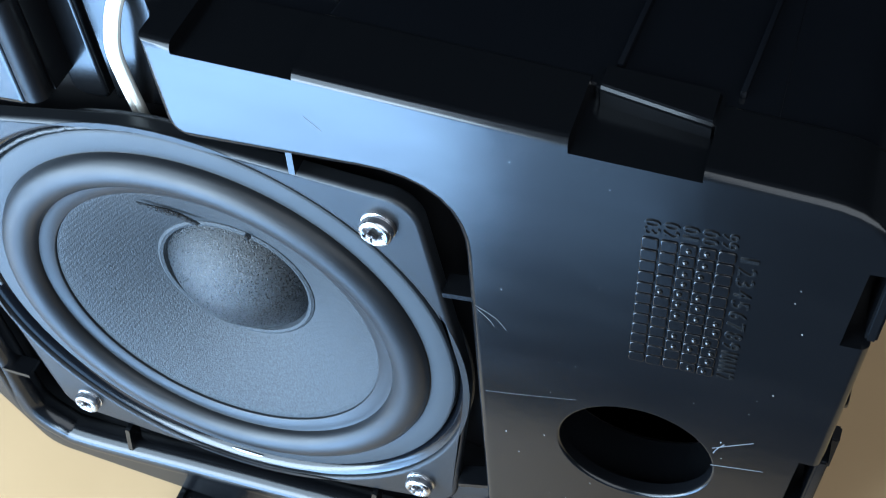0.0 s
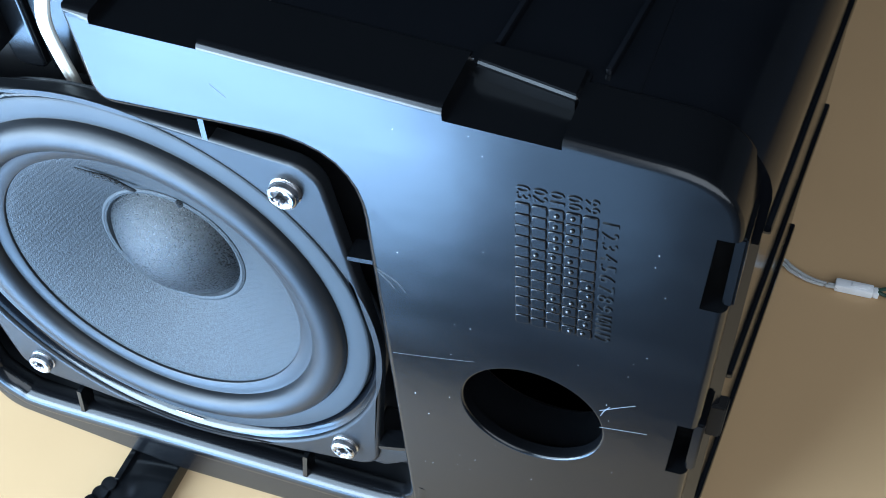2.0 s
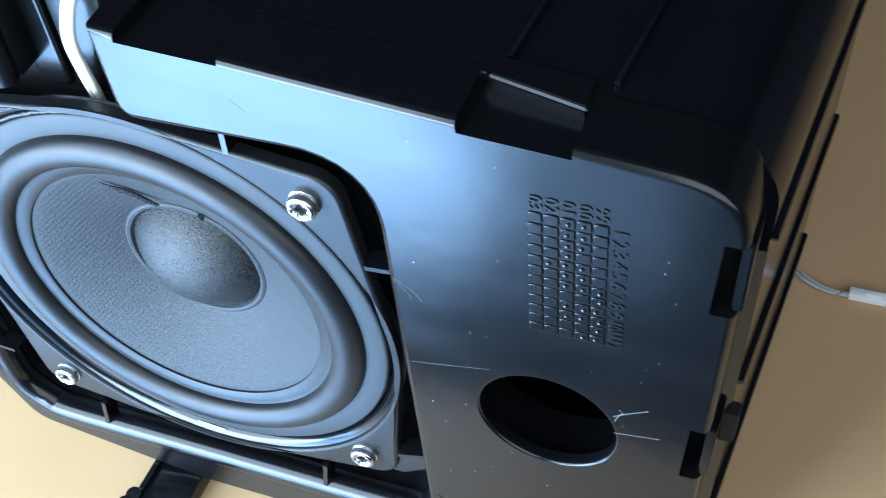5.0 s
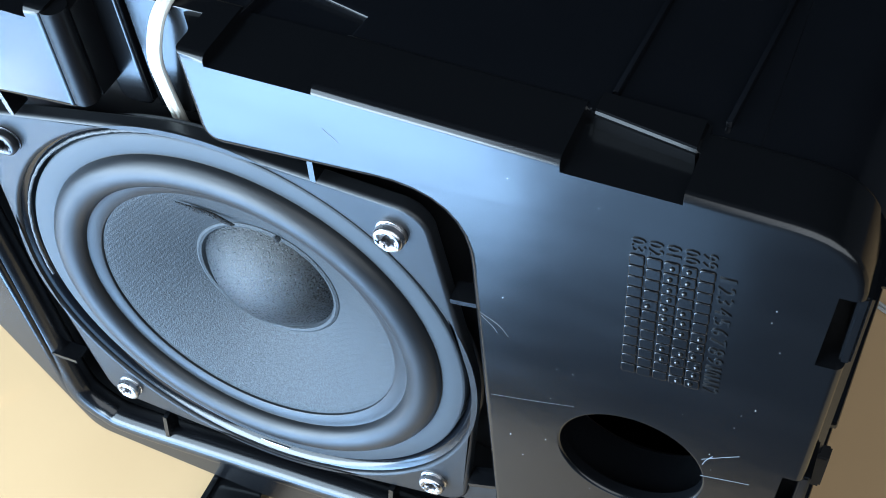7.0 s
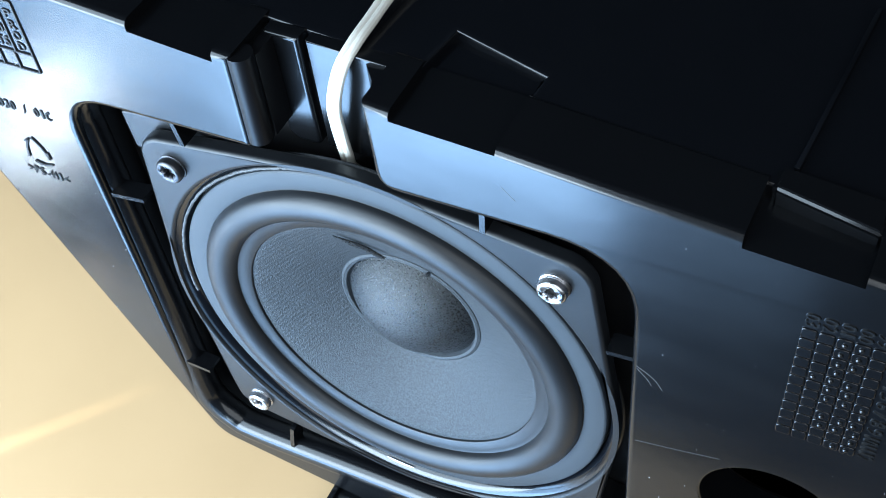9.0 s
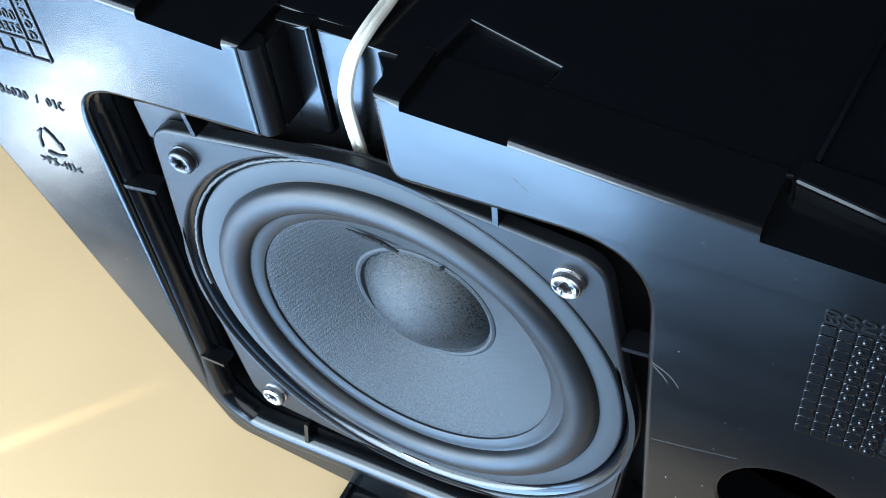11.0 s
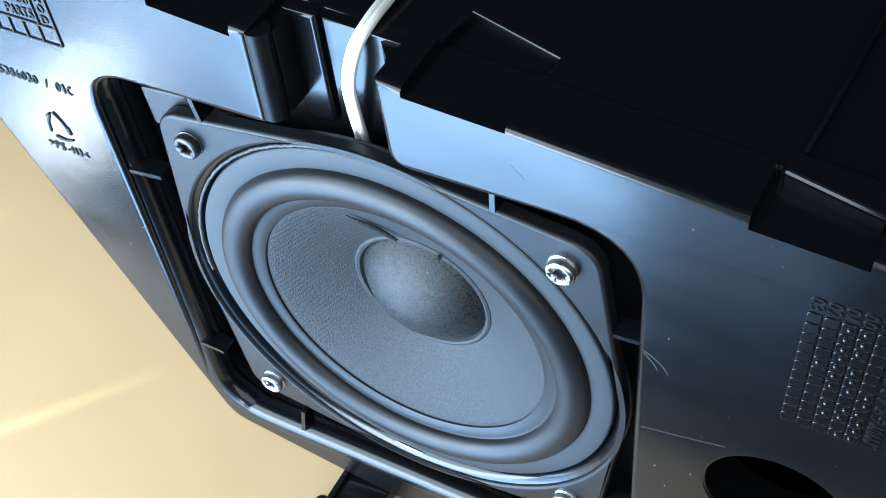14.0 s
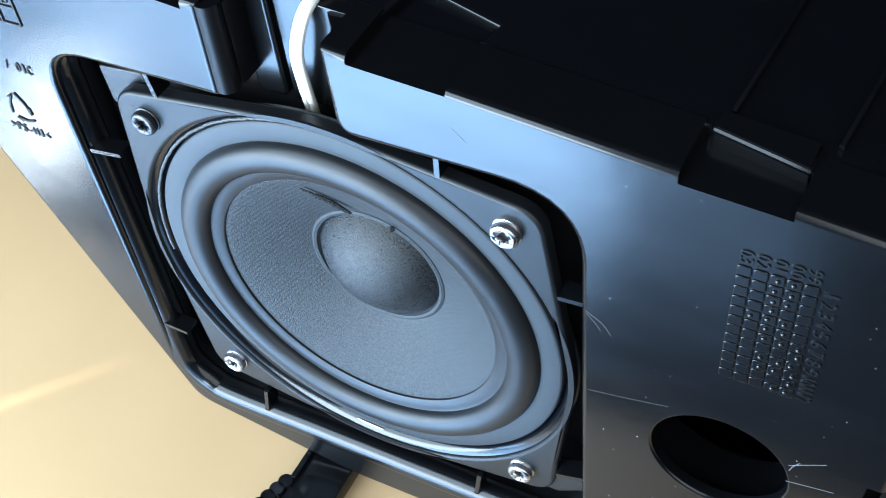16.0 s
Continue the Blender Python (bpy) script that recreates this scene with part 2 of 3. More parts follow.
def text_bm(body, size, cx, cz, y, rot=0.0, depth=0.006, stretch=1.0, width=0.0):
    """Raised lettering on the front face, centred at (cx, cz), turned by rot degrees."""
    cu = bpy.data.curves.new("letters", "FONT")
    cu.body, cu.size, cu.align_x, cu.align_y = body, size, "CENTER", "CENTER"
    cu.extrude, cu.resolution_u = depth / 2, 2
    ob = bpy.data.objects.new("letters", cu)
    scene.collection.objects.link(ob)
    me = bpy.data.meshes.new_from_object(ob.evaluated_get(bpy.context.evaluated_depsgraph_get()))
    bm = bmesh.new()
    bm.from_mesh(me)
    bpy.data.objects.remove(ob)
    bpy.data.curves.remove(cu)
    bpy.data.meshes.remove(me)
    if width:
        stretch = width / (max(v.co.x for v in bm.verts) - min(v.co.x for v in bm.verts))
    c, s = math.cos(radians(rot)), math.sin(radians(rot))
    for v in bm.verts:
        a, b, d = v.co.x * stretch, v.co.y, v.co.z
        v.co = (cx + a * c - b * s, y - d, cz + a * s + b * c)
    return bm


def cut(ob, cutters):
    """Cuts closed shapes, drawn in decimetres, out of a mesh object."""
    bm = join_bm(cutters)
    bmesh.ops.recalc_face_normals(bm, faces=bm.faces)
    bmesh.ops.scale(bm, vec=(K, K, K), verts=bm.verts)
    me = bpy.data.meshes.new("cutter")
    bm.to_mesh(me)
    bm.free()
    tool = new("cutter", me)
    mod = ob.modifiers.new("cut", "BOOLEAN")
    mod.operation, mod.solver, mod.object = "DIFFERENCE", "EXACT", tool
    bpy.context.view_layer.update()
    done = bpy.data.meshes.new_from_object(ob.evaluated_get(bpy.context.evaluated_depsgraph_get()))
    ob.modifiers.clear()
    old, ob.data = ob.data, done
    name = old.name
    bpy.data.objects.remove(tool)
    bpy.data.meshes.remove(me)
    bpy.data.meshes.remove(old)
    done.name = name
    return finish(ob)


def letters(word, size, cx, cz, width, rot, material, parent, name):
    """Lettering with one raised part for each character."""
    c, s = math.cos(radians(rot)), math.sin(radians(rot))
    pitch = width / len(word)
    for i, sign in enumerate(word):
        if sign == " ":
            continue
        a = (i + 0.5) * pitch - width / 2
        part(name, text_bm(sign, size, cx + a * c, cz + a * s, F0, rot, width=pitch * (0.78 if sign not in "1I/-" else 0.62 if sign == "/" else 0.36)), material, parent, smooth=False)


def join_bm(parts):
    out = bmesh.new()
    for bm in parts:
        me = bpy.data.meshes.new("tmp")
        bm.to_mesh(me)
        bm.free()
        out.from_mesh(me)
        bpy.data.meshes.remove(me)
    return out


# ---------------------------------------------------------------- room
TABLE_Z = -1.0
FLOOR_Z = -8.4


def slab(name, x0, x1, y0, y1, z0, z1, material, label, category):
    return tagged(part(name, box_bm(x0, x1, y0, y1, z0, z1), material, smooth=False), label, category, kind="structure")


# unseen room; its tones are set by what the black plastic mirrors
slab("floor", -26, 26, -6, 34, FLOOR_Z - 1, FLOOR_Z, M_FLOOR, "dim wooden floor of the room", "floor")
slab("ceiling", -26, 26, -6, 34, 16, 17, M_WALL_LIFTED, "plain unseen plaster ceiling, tone set for reflections", "ceiling")
slab("wall_north", -26, 26, 34, 35, FLOOR_Z, 16, M_WALL_LIFTED, "plain unseen plaster wall, tone set for reflections", "wall")
slab("wall_west", -27, -26, -6, 35, FLOOR_Z, 16, M_WALL_DARK, "plain unseen plaster wall, tone set for reflections", "wall")
slab("wall_east", 26, 27, -6, 35, FLOOR_Z, 16, M_EAST, "unseen bright wall that gives the cabinet corner its sheen", "wall")
wy = WIN_Y / K
(ax0, ax1, az0, az1), (hx0, hx1, hz0, hz1), (vx0, vx1, vz0, vz1) = [[c / K for c in o] for o in (LOW_GLASS, HIGH_GLASS, FILL_OPENING)]
part_south = join_bm([box_bm(x0, x1, wy - 1.2, wy, z0, z1) for x0, x1, z0, z1 in (
    (-26, ax0, FLOOR_Z, 16), (ax1, vx0, FLOOR_Z, hz0), (hx1, vx0, hz0, 16), (vx1, 26, FLOOR_Z, 16), (ax0, hx1, hz1, 16), (ax0, ax1, FLOOR_Z, az0), (ax0, ax1, az1, hz0),
    (vx0, vx1, vz1, 16), (vx0, vx1, FLOOR_Z, vz0))])
tagged(part("wall_south", part_south, M_WALL_DARK, smooth=False), "unseen plaster wall, darkened as backlit, with daylight openings", "wall", kind="structure")

# unseen mask added outside the openings; its two narrow gaps shape sun streaks on the table
def beam(x, y, out_y=-5.6):
    """Where the sun ray that lands on the table at (x, y) passes the mask."""
    f = (y - out_y) / SUN.y
    return x - SUN.x * f, TABLE_Z - SUN.z * f


gaps = []
for (xa, ya, wa), (xb, yb, wb) in (((-1.08, 0.26, 0.022), (-2.05, -0.87, 0.15)), ((-2.26, 0.60, 0.01), (-2.52, 0.30, 0.12))):
    (ax, az), (bx, bz) = beam(xa, ya), beam(xb, yb)
    gaps.append([(ax - wa / 2, az), (ax + wa / 2, az), (bx + wb / 2, bz), (bx - wb / 2, bz)])
tagged(part("sun_mask", plate_bm([(-40, -12), (34, -12), (34, 34), (-40, 34)], gaps, -5.62, -5.58, 0.001, 0), M_WALL_DARK, smooth=False),
       "unseen dark mask with two gaps that shape sun streaks", "screen", kind="structure")

# ---------------------------------------------------------------- table
table = thing("table", "tan laminate table with a glossy plain top", "table", at=(0, 0, TABLE_Z))
table.location = (0, 0, 0)
TAB_Y0 = -0.62
part("tabletop", box_bm(-7.5, 7.5, TAB_Y0, 9.0, TABLE_Z - 0.28, TABLE_Z, 0.02), M_TABLE, table)
for lx in (-7.0, 7.0):
    for ly in (TAB_Y0 + 0.6, 8.5):
        part("leg", box_bm(lx - 0.25, lx + 0.25, ly - 0.25, ly + 0.25, FLOOR_Z, TABLE_Z - 0.28, 0.03), M_TABLE, table)

# ---------------------------------------------------------------- loudspeaker cabinet


def top_z(x):
    return 0.987 - 0.096 * x


cabinet = thing("loudspeaker_cabinet", "open black moulded plastic loudspeaker cabinet on a tan table", "loudspeaker")
F0, F1 = -0.01, 0.15
face = rounded([
    # round the outside, then down the cable gap and round the driver bay
    (0.113, top_z(0.113), 0), (1.560, top_z(1.560), 0.17), (1.440, -0.92, 0.14), (-0.12, -0.935, 0.6), (-0.745, -0.835, 0.12),
    (-1.575, 1.138, 0.12), (-0.212, top_z(-0.212), 0), (-0.218, 0.722, 0.02),
    (-0.805, 0.710, 0.16), (-0.775, -0.778, 0.17), (0.715, -0.778, 0.12), (0.738, 0.722, 0.20), (0.116, 0.716, 0.06)], 8)
PORT = (1.102, -0.081, 0.176)
baffle = part("baffle", plate_bm(face, (), F0, F1 + 0.03, 0.019, 5), M_FACE, cabinet, "scuffed black front panel")


def skewed(x0, z0a, x1, z1a, up=0.2, y0=-0.1, y1=0.3):
    """A cutter over the sloping line from (x0, z0a) to (x1, z1a)."""
    bm = box_bm(0, 1, y0, y1, 0, 1)
    for v in bm.verts:
        f, g = v.co.x, v.co.z
        v.co = (x0 + (x1 - x0) * f, v.co.y, z0a + (z1a - z0a) * f + g * up)
    return bm


def side_slot(xa, za, xb, zb, y1):
    """A cutter for a clip slot in the right-hand edge, from (xa, za) up to (xb, zb)."""
    bm = box_bm(0, 1, -0.1, y1, 0, 1)
    for v in bm.verts:
        f, g = v.co.x, v.co.z
        v.co = (xa + (xb - xa) * g + 0.16 * f, v.co.y, za + (zb - za) * g)
    return bm


cut(baffle, [skewed(0.180, 0.946, 0.428, 0.930), skewed(0.954, 0.864, 1.195, 0.848), skewed(-0.490, 1.005, -0.260, 0.982),
             side_slot(1.480, 0.475, 1.500, 0.692, 0.11), side_slot(1.440, -0.165, 1.460, 0.040, 0.11),
             lathe_bm([(0, -0.1), (PORT[2] + 0.009, -0.1), (PORT[2] + 0.009, F0), (PORT[2] + 0.005, F0 + 0.002), (PORT[2] + 0.002, F0 + 0.006), (PORT[2], F0 + 0.013), (PORT[2], 0.025), (0.23, 0.025), (0.23, 0.3), (0, 0.3)], PORT[0], PORT[1], 48)])
even(baffle)
for xa, za, xb, zb in ((1.521, 0.482, 1.534, 0.690), (1.482, -0.16, 1.497, 0.038)):
    bm = box_bm(0, 1, 0.005, 0.120, 0, 1)
    for v in bm.verts:
        f, g = v.co.x, v.co.z
        v.co = (xa + (xb - xa) * g + 0.024 * f, v.co.y, za + (zb - za) * g)
    bmesh.ops.bevel(bm, geom=bm.edges[:], offset=0.005, segments=2, affect="EDGES")
    part("clip_wall", bm, M_FACE, cabinet)

part("bay_lip", tube_bm([(-0.70, 0.054, 0.740), (-0.780, 0.054, 0.705), (-0.824, 0.054, 0.62), (-0.830, 0.054, 0.50), (-0.814, 0.052, 0.0), (-0.799, 0.048, -0.45), (-0.788, 0.042, -0.60), (-0.765, 0.038, -0.69), (-0.700, 0.038, -0.758), (-0.60, 0.038, -0.792), (-0.2, 0.038, -0.792), (0.2, 0.038, -0.792),
                         (0.56, 0.038, -0.792), (0.67, 0.038, -0.775), (0.735, 0.038, -0.71), (0.758, 0.038, -0.6)], 0.0495, 24, 1.0, (0, 1, 0)), M_FACE, cabinet)

# tray behind the panel, with the hole for the driver
tray = rounded([(1.50, 0.76, 0.14), (1.40, -0.86, 0.12), (-0.72, -0.80, 0.12), (-1.46, 1.01, 0.1)], 6)
tray_bm = plate_bm(tray, [circle(0.02, 0.0, 0.60, 64), circle(PORT[0], PORT[1], 0.25)], F1, F1 + 0.05, 0.004, 1)
part("inner_tray", tray_bm, M_DARK, cabinet)
even(part("cable_bay_panel", plate_bm(rounded([(-0.094, 0.66, 0.0), (0.125, 0.66, 0.0), (0.125, 0.972, 0.0), (-0.094, 0.988, 0.0)]), (), 0.119, F1 + 0.01, 0.004, 2), M_FACE, cabinet))
even(part("cable_bay_side", plate_bm(rounded([(-0.20, 0.66, 0.05), (-0.108, 0.66, 0.02), (-0.108, 0.995, 0.0), (-0.20, 0.995, 0.0)]), (), 0.110, F1 + 0.01, 0.012, 3), M_FACE, cabinet))
part("post_edge", tube_bm([(-0.2105, 0.0225, 0.738), (-0.2080, 0.0225, 0.85), (-0.2050, 0.0225, top_z(-0.206) - 0.008)], 0.0320, 24), M_SHADE, cabinet)
part("post_wall", box_bm(-0.225, -0.176, 0.04, F1, 0.738, 0.985, 0.004), M_SHADE, cabinet)

bm = bmesh.new()
ends = [[bm.verts.new((x, y, z)) for x, y in ((0.122, 0.02), (0.098, 0.075), (0.052, 0.128), (0.122, 0.128))] for z in (0.70, 0.966)]
for i in range(4):
    j = (i + 1) % 4
    bm.faces.new((ends[0][i], ends[0][j], ends[1][j], ends[1][i]))
bm.faces.new(ends[0]); bm.faces.new(ends[1])
part("cable_bay_fillet", bm, M_FACE, cabinet, angle=50)

# body shell: tapers, leans back, deeper at the top
shell_loop = rounded([(1.535, 0.83, 0.15), (1.42, -0.915, 0.12), (-0.735, -0.80, 0.12), (-1.50, 1.07, 0.12)], 8)
bm = bmesh.new()
rings = []
for f in (0.0, 0.02, 0.1, 0.3, 0.6, 0.9, 0.97, 1.0):
    ring = []
    for x, z in shell_loop:
        y = F1 + 0.01 + f * 1.11
        g = 0.0355 + 0.063 * y if x > 0 else -0.04 * y
        ring.append(bm.verts.new((x + g - (0.02 if f == 1 and x > 0 else 0) - (0.03 if f == 0 and x > 0 else 0), y, z - 0.06)))
    rings.append(ring)
for a, b in zip(rings, rings[1:]):
    for i in range(len(a)):
        j = (i + 1) % len(a)
        bm.faces.new((a[i], a[j], b[j], b[i]))
bm.faces.new(rings[-1])
part("body_shell", bm, M_BODY, cabinet, "polished black side and back shell", angle=50)

# top panel with the clip recesses, laid on the shell
top = [(-1.48, 0.15), (-0.489, 0.15), (-0.480, 0.29), (-0.256, 0.245), (-0.261, 0.15), (0.180, 0.15), (0.200, 0.292), (0.436, 0.242),
       (0.427, 0.15), (0.953, 0.15), (0.955, 0.152), (1.30, 0.152), (1.30, 1.26), (-1.52, 1.26)]
bm = plate_bm([(x, y) for x, y in top], (), -0.03, 0.03, 0.009, 2)
for v in bm.verts:
    x, d, y = v.co
    v.co = (x, y, top_z(x) - 0.03 - d - 0.004)
even(part("top_panel", bm, M_BODY, cabinet, "dark top panel with clip recesses"))
bm = skewed(0.968, 0.80, 1.198, 0.775, 0.108, 0.10, 0.20)
for v in bm.verts:
    if v.co.y < 0.12:
        v.co.y = 0.128 - (v.co.x - 0.968) / 0.23 * 0.030
bmesh.ops.bevel(bm, geom=bm.edges[:], offset=0.011, segments=3, affect="EDGES")
part("clip_stop", bm, M_FACE, cabinet)
bm = skewed(0.185, 0.86, 0.425, 0.845, 0.078, 0.151, 0.30)
part("clip_floor", bm, M_BODY, cabinet, smooth=False)
bm = bmesh.new()
rings = []
for y in (0.156, 0.17, 0.6, 1.0, 1.26):
    zt = top_z(1.30) - 0.005
    ins = 0.02 if y < 0.16 else 0.0
    xs = 1.523 + 0.066 * (zt - 0.2) + 0.06 * y
    ring = [(1.28, zt)] + [(xs - 0.20 + 0.20 * math.sin(radians(a)), zt - 0.012 - 0.19 * (1 - math.cos(radians(a)))) for a in range(0, 91, 9)] + [(xs - 0.012, zt - 0.34), (1.30, zt - 0.34)]
    rings.append([bm.verts.new((x, y, z)) for x, z in ring])
for a, b in zip(rings, rings[1:]):
    for i in range(len(a) - 1):
        bm.faces.new((a[i], a[i + 1], b[i + 1], b[i]))
bm.faces.new(rings[0][::-1])
part("corner_shell", bm, M_BODY, cabinet, "rounded black top corner", angle=60)
bm = skewed(-0.486, 0.92, -0.264, 0.90, 0.078, 0.151, 0.30)
part("clip_floor", bm, M_BODY, cabinet, smooth=False)
for x0, y0, x1, y1 in ((0.998, 0.20, 1.03, 0.75), (1.226, 0.20, 1.28, 0.85)):
    bm = box_bm(-0.006, 0.006, 0, 1, -0.004, 0.012, 0.003)
    for v in bm.verts:
        f = v.co.y
        v.co = (v.co.x + x0 + (x1 - x0) * f, y0 + (y1 - y0) * f, top_z(x0 + (x1 - x0) * f) + v.co.z)
    part("top_rib", bm, M_BODY, cabinet)


def side_x(y, z):
    return 1.522 + 0.066 * z + 0.061 * y


for (ya, za), (yb, zb) in (((0.2, 0.52), (1.27, 0.50)), ((0.2, -0.01), (1.27, -0.06)), ((0.2, -0.62), (1.27, -0.59))):
    bm = box_bm(-0.014, 0.013, 0, 1, -0.016, 0.016, 0.006)
    for v in bm.verts:
        f = v.co.y
        y, z = ya + (yb - ya) * f, za + (zb - za) * f
        v.co = (side_x(y, z) + v.co.x, y, z + v.co.z)
    part("side_rib", bm, M_BODY, cabinet)

for za, zb in ((-0.24, -0.11), (-0.86, -0.72)):
    bm = box_bm(-0.02, 0.022, 0, 1, 0, 1, 0.0)
    for v in bm.verts:
        y, z = 0.168 + 0.045 * v.co.y * (1.0 if v.co.z > 0.5 else 0.5), za + (zb - za) * v.co.z
        v.co = (side_x(y, z) + v.co.x, y, z)
    bmesh.ops.bevel(bm, geom=bm.edges[:], offset=0.005, segments=2, affect="EDGES")
    part("side_clip", bm, M_DARK, cabinet)

# thin webs across the gap round the driver
WEBS = [((0.376, 0.730), (0.372, 0.655)), ((-0.468, 0.720), (-0.455, 0.640)), ((0.745, 0.362), (0.668, 0.355)), ((-0.790, 0.335), (-0.675, 0.352)),
        ((-0.785, -0.455), (-0.69, -0.460)), ((-0.445, -0.765), (-0.420, -0.640)), ((0.352, -0.765), (0.374, -0.640)), ((0.73, -0.43), (0.64, -0.46))]
for (xa, za), (xb, zb) in WEBS:
    d = Vector((xb - xa, 0, zb - za))
    nrm = Vector((-d.z, 0, d.x)).normalized() * 0.007
    bm = bmesh.new()
    vs = []
    for y in (0.002, 0.060):
        for p, s in (((xa, za), 1), ((xb, zb), 1), ((xb, zb), -1), ((xa, za), -1)):
            vs.append(bm.verts.new((p[0] + nrm.x * s, y, p[1] + nrm.z * s)))
    bm.faces.new(vs[:4]); bm.faces.new(vs[4:])
    for i in range(4):
        j = (i + 1) % 4
        bm.faces.new((vs[i], vs[j], vs[4 + j], vs[4 + i]))
    part("web", bm, M_FACE, cabinet, smooth=False)

# ---------------------------------------------------------------- woofer
CX, CZ = 0.015, 0.008
woofer = thing("woofer", "grey paper-cone woofer with rubber surround in a black plastic frame", "loudspeaker driver")
EARS = [(-0.545, 0.530), (0.550, 0.535), (-0.527, -0.517), (0.536, -0.522)]
pts = sorted({(round(x, 5), round(z, 5)) for x, z in circle(0.010, 0.003, 0.684, 120)} |
             {(round(x, 5), round(z, 5)) for cx, cz in EARS for x, z in circle(cx, cz, 0.086, 32)})


def half_hull(seq):
    out = []
    for p in seq:
        while len(out) > 1 and (out[-1][0] - out[-2][0]) * (p[1] - out[-2][1]) - (out[-1][1] - out[-2][1]) * (p[0] - out[-2][0]) <= 0:
            out.pop()
        out.append(p)
    return out[:-1]


loop = half_hull(pts) + half_hull(pts[::-1])
SCREWS = [(-0.527, 0.530), (0.539, 0.529), (-0.512, -0.520), (0.522, -0.518)]
FRAME_Y = 0.016
even(part("frame", plate_bm(loop, [circle(CX - 0.003, CZ - 0.004, 0.674, 96)], FRAME_Y, 0.062, 0.012, 5), M_FRAME, woofer, "black plastic mounting frame"))
part("rim_dish", lathe_bm([(0.678, 0.027), (0.670, 0.031), (0.661, 0.037), (0.653, 0.046), (0.6475, 0.060), (0.646, 0.080)], CX - 0.002, CZ - 0.003, 96), M_BODY, woofer, "glossy black dished rim")
part("basket", lathe_bm([(0.655, 0.0865), (0.60, 0.10), (0.50, 0.40), (0.30, 0.62), (0.30, 0.95), (0, 0.95)], CX, CZ, 48), M_DARK, woofer)
part("gasket", lathe_bm([(0.641, 0.085), (0.641, 0.046), (0.6395, 0.040), (0.636, 0.0372), (0.634, 0.0365), (0.60, 0.0365), (0.583, 0.0367), (0.5785, 0.0378), (0.5765, 0.041), (0.576, 0.06)], CX, CZ, 128), M_RIM, woofer, "dark grey rubber rim ring")
# half-roll surround that bulges between the rim and the flat cone ring
prof = [(0.582, 0.042)]
for k in range(17):
    a = math.pi * k / 16
    prof.append((0.5285 + 0.0480 * math.cos(a), 0.038 - 0.038 * math.sin(a)))
prof += [(0.4770, 0.0395), (0.4700, 0.0400), (0.4420, 0.0440), (0.4395, 0.0462), (0.4380, 0.0560)]
part("surround", lathe_bm(prof, CX, CZ, 128), M_RUBBER, woofer, "black rubber half-roll surround")
prof = [(0.439, 0.0525)]
for k in range(15):
    f = k / 14
    prof.append((0.437 - 0.252 * f, 0.0525 + 0.140 * f ** 1.1))
part("cone", lathe_bm(prof, CX, CZ, 128), M_CONE, woofer, "grey fibrous paper cone")
part("cap_ring", lathe_bm([(0.222, 0.176), (0.218, 0.169), (0.211, 0.166), (0.203, 0.169), (0.197, 0.184)], CX, CZ, 96), M_CONE, woofer)
CAP_R, CAP_H = 0.198, 0.098
ball = (CAP_R ** 2 + CAP_H ** 2) / (2 * CAP_H)
prof = []
for k in range(17):
    r = CAP_R * (1 - k / 16)
    prof.append((r, 0.181 - (math.sqrt(ball ** 2 - r ** 2) - (ball - CAP_H))))
part("dust_cap", lathe_bm(prof, CX, CZ, 96), M_CAP, woofer, "domed black felt dust cap")


def star(r0, r1, n=6):
    pts = []
    for i in range(48):
        a = 2 * math.pi * i / 48
        pts.append(((r0 + r1) / 2 + (r1 - r0) / 2 * math.cos(n * a), a))
    return [(r * math.cos(a), r * math.sin(a)) for r, a in pts]


for k, (sx, sz) in enumerate(SCREWS):
    a = 0.4 * k
    hole = [(sx + x * math.cos(a) - z * math.sin(a), sz + x * math.sin(a) + z * math.cos(a)) for x, z in star(0.0135, 0.0205)]
    steel = M_DULL if k == 0 else M_STEEL
    scr = part("screw", plate_bm(circle(sx, sz, 0.038, 32), [hole], -0.014, 0.013, 0.010, 5), steel, woofer, "dull star-recess screw" if k == 0 else "zinc-plated star-recess screw")
    part("recess", lathe_bm([(0.0, 0.006), (0.024, 0.006)], sx, sz, 24), M_HOLE, scr)
    part("flange", lathe_bm([(0.034, 0.010), (0.0395, 0.0125), (0.0405, FRAME_Y + 0.003), (0.0, FRAME_Y + 0.003)], sx, sz, 32), steel, scr)

# plates added in two driver bay corners, where the lit tray floor shows pale
for corner in ([(-0.70, 0.63), (-0.55, 0.645), (-0.52, 0.58), (-0.61, 0.50), (-0.69, 0.50)], [(0.60, -0.47), (0.65, -0.485), (0.725, -0.50), (0.725, -0.535), (0.63, -0.60), (0.57, -0.60)]):
    even(part("bay_floor_plate", plate_bm(rounded([(x, z, 0.012) for x, z in corner], 3), (), 0.064 if corner[0][0] < 0 else 0.031, 0.15, 0.006, 2), M_FRAME, cabinet))

# ---------------------------------------------------------------- cables
cable = thing("speaker_cable", "flat white two-core speaker cable looped over the cabinet", "cable")
line = [(-0.06, 0.20, 0.50), (-0.038, 0.122, 0.61), (-0.026, 0.098, 0.68), (-0.016, 0.078, 0.767), (-0.006, 0.064, 0.855), (0.003, 0.075, 0.915), (0.016, 0.100, 0.967), (0.027, 0.155, 0.996), (0.030, 0.22, 1.004), (0.031, 0.284, 1.010),
        (0.036, 0.36, 1.014), (0.06, 0.6, 1.012), (0.12, 1.2, 0.990)]
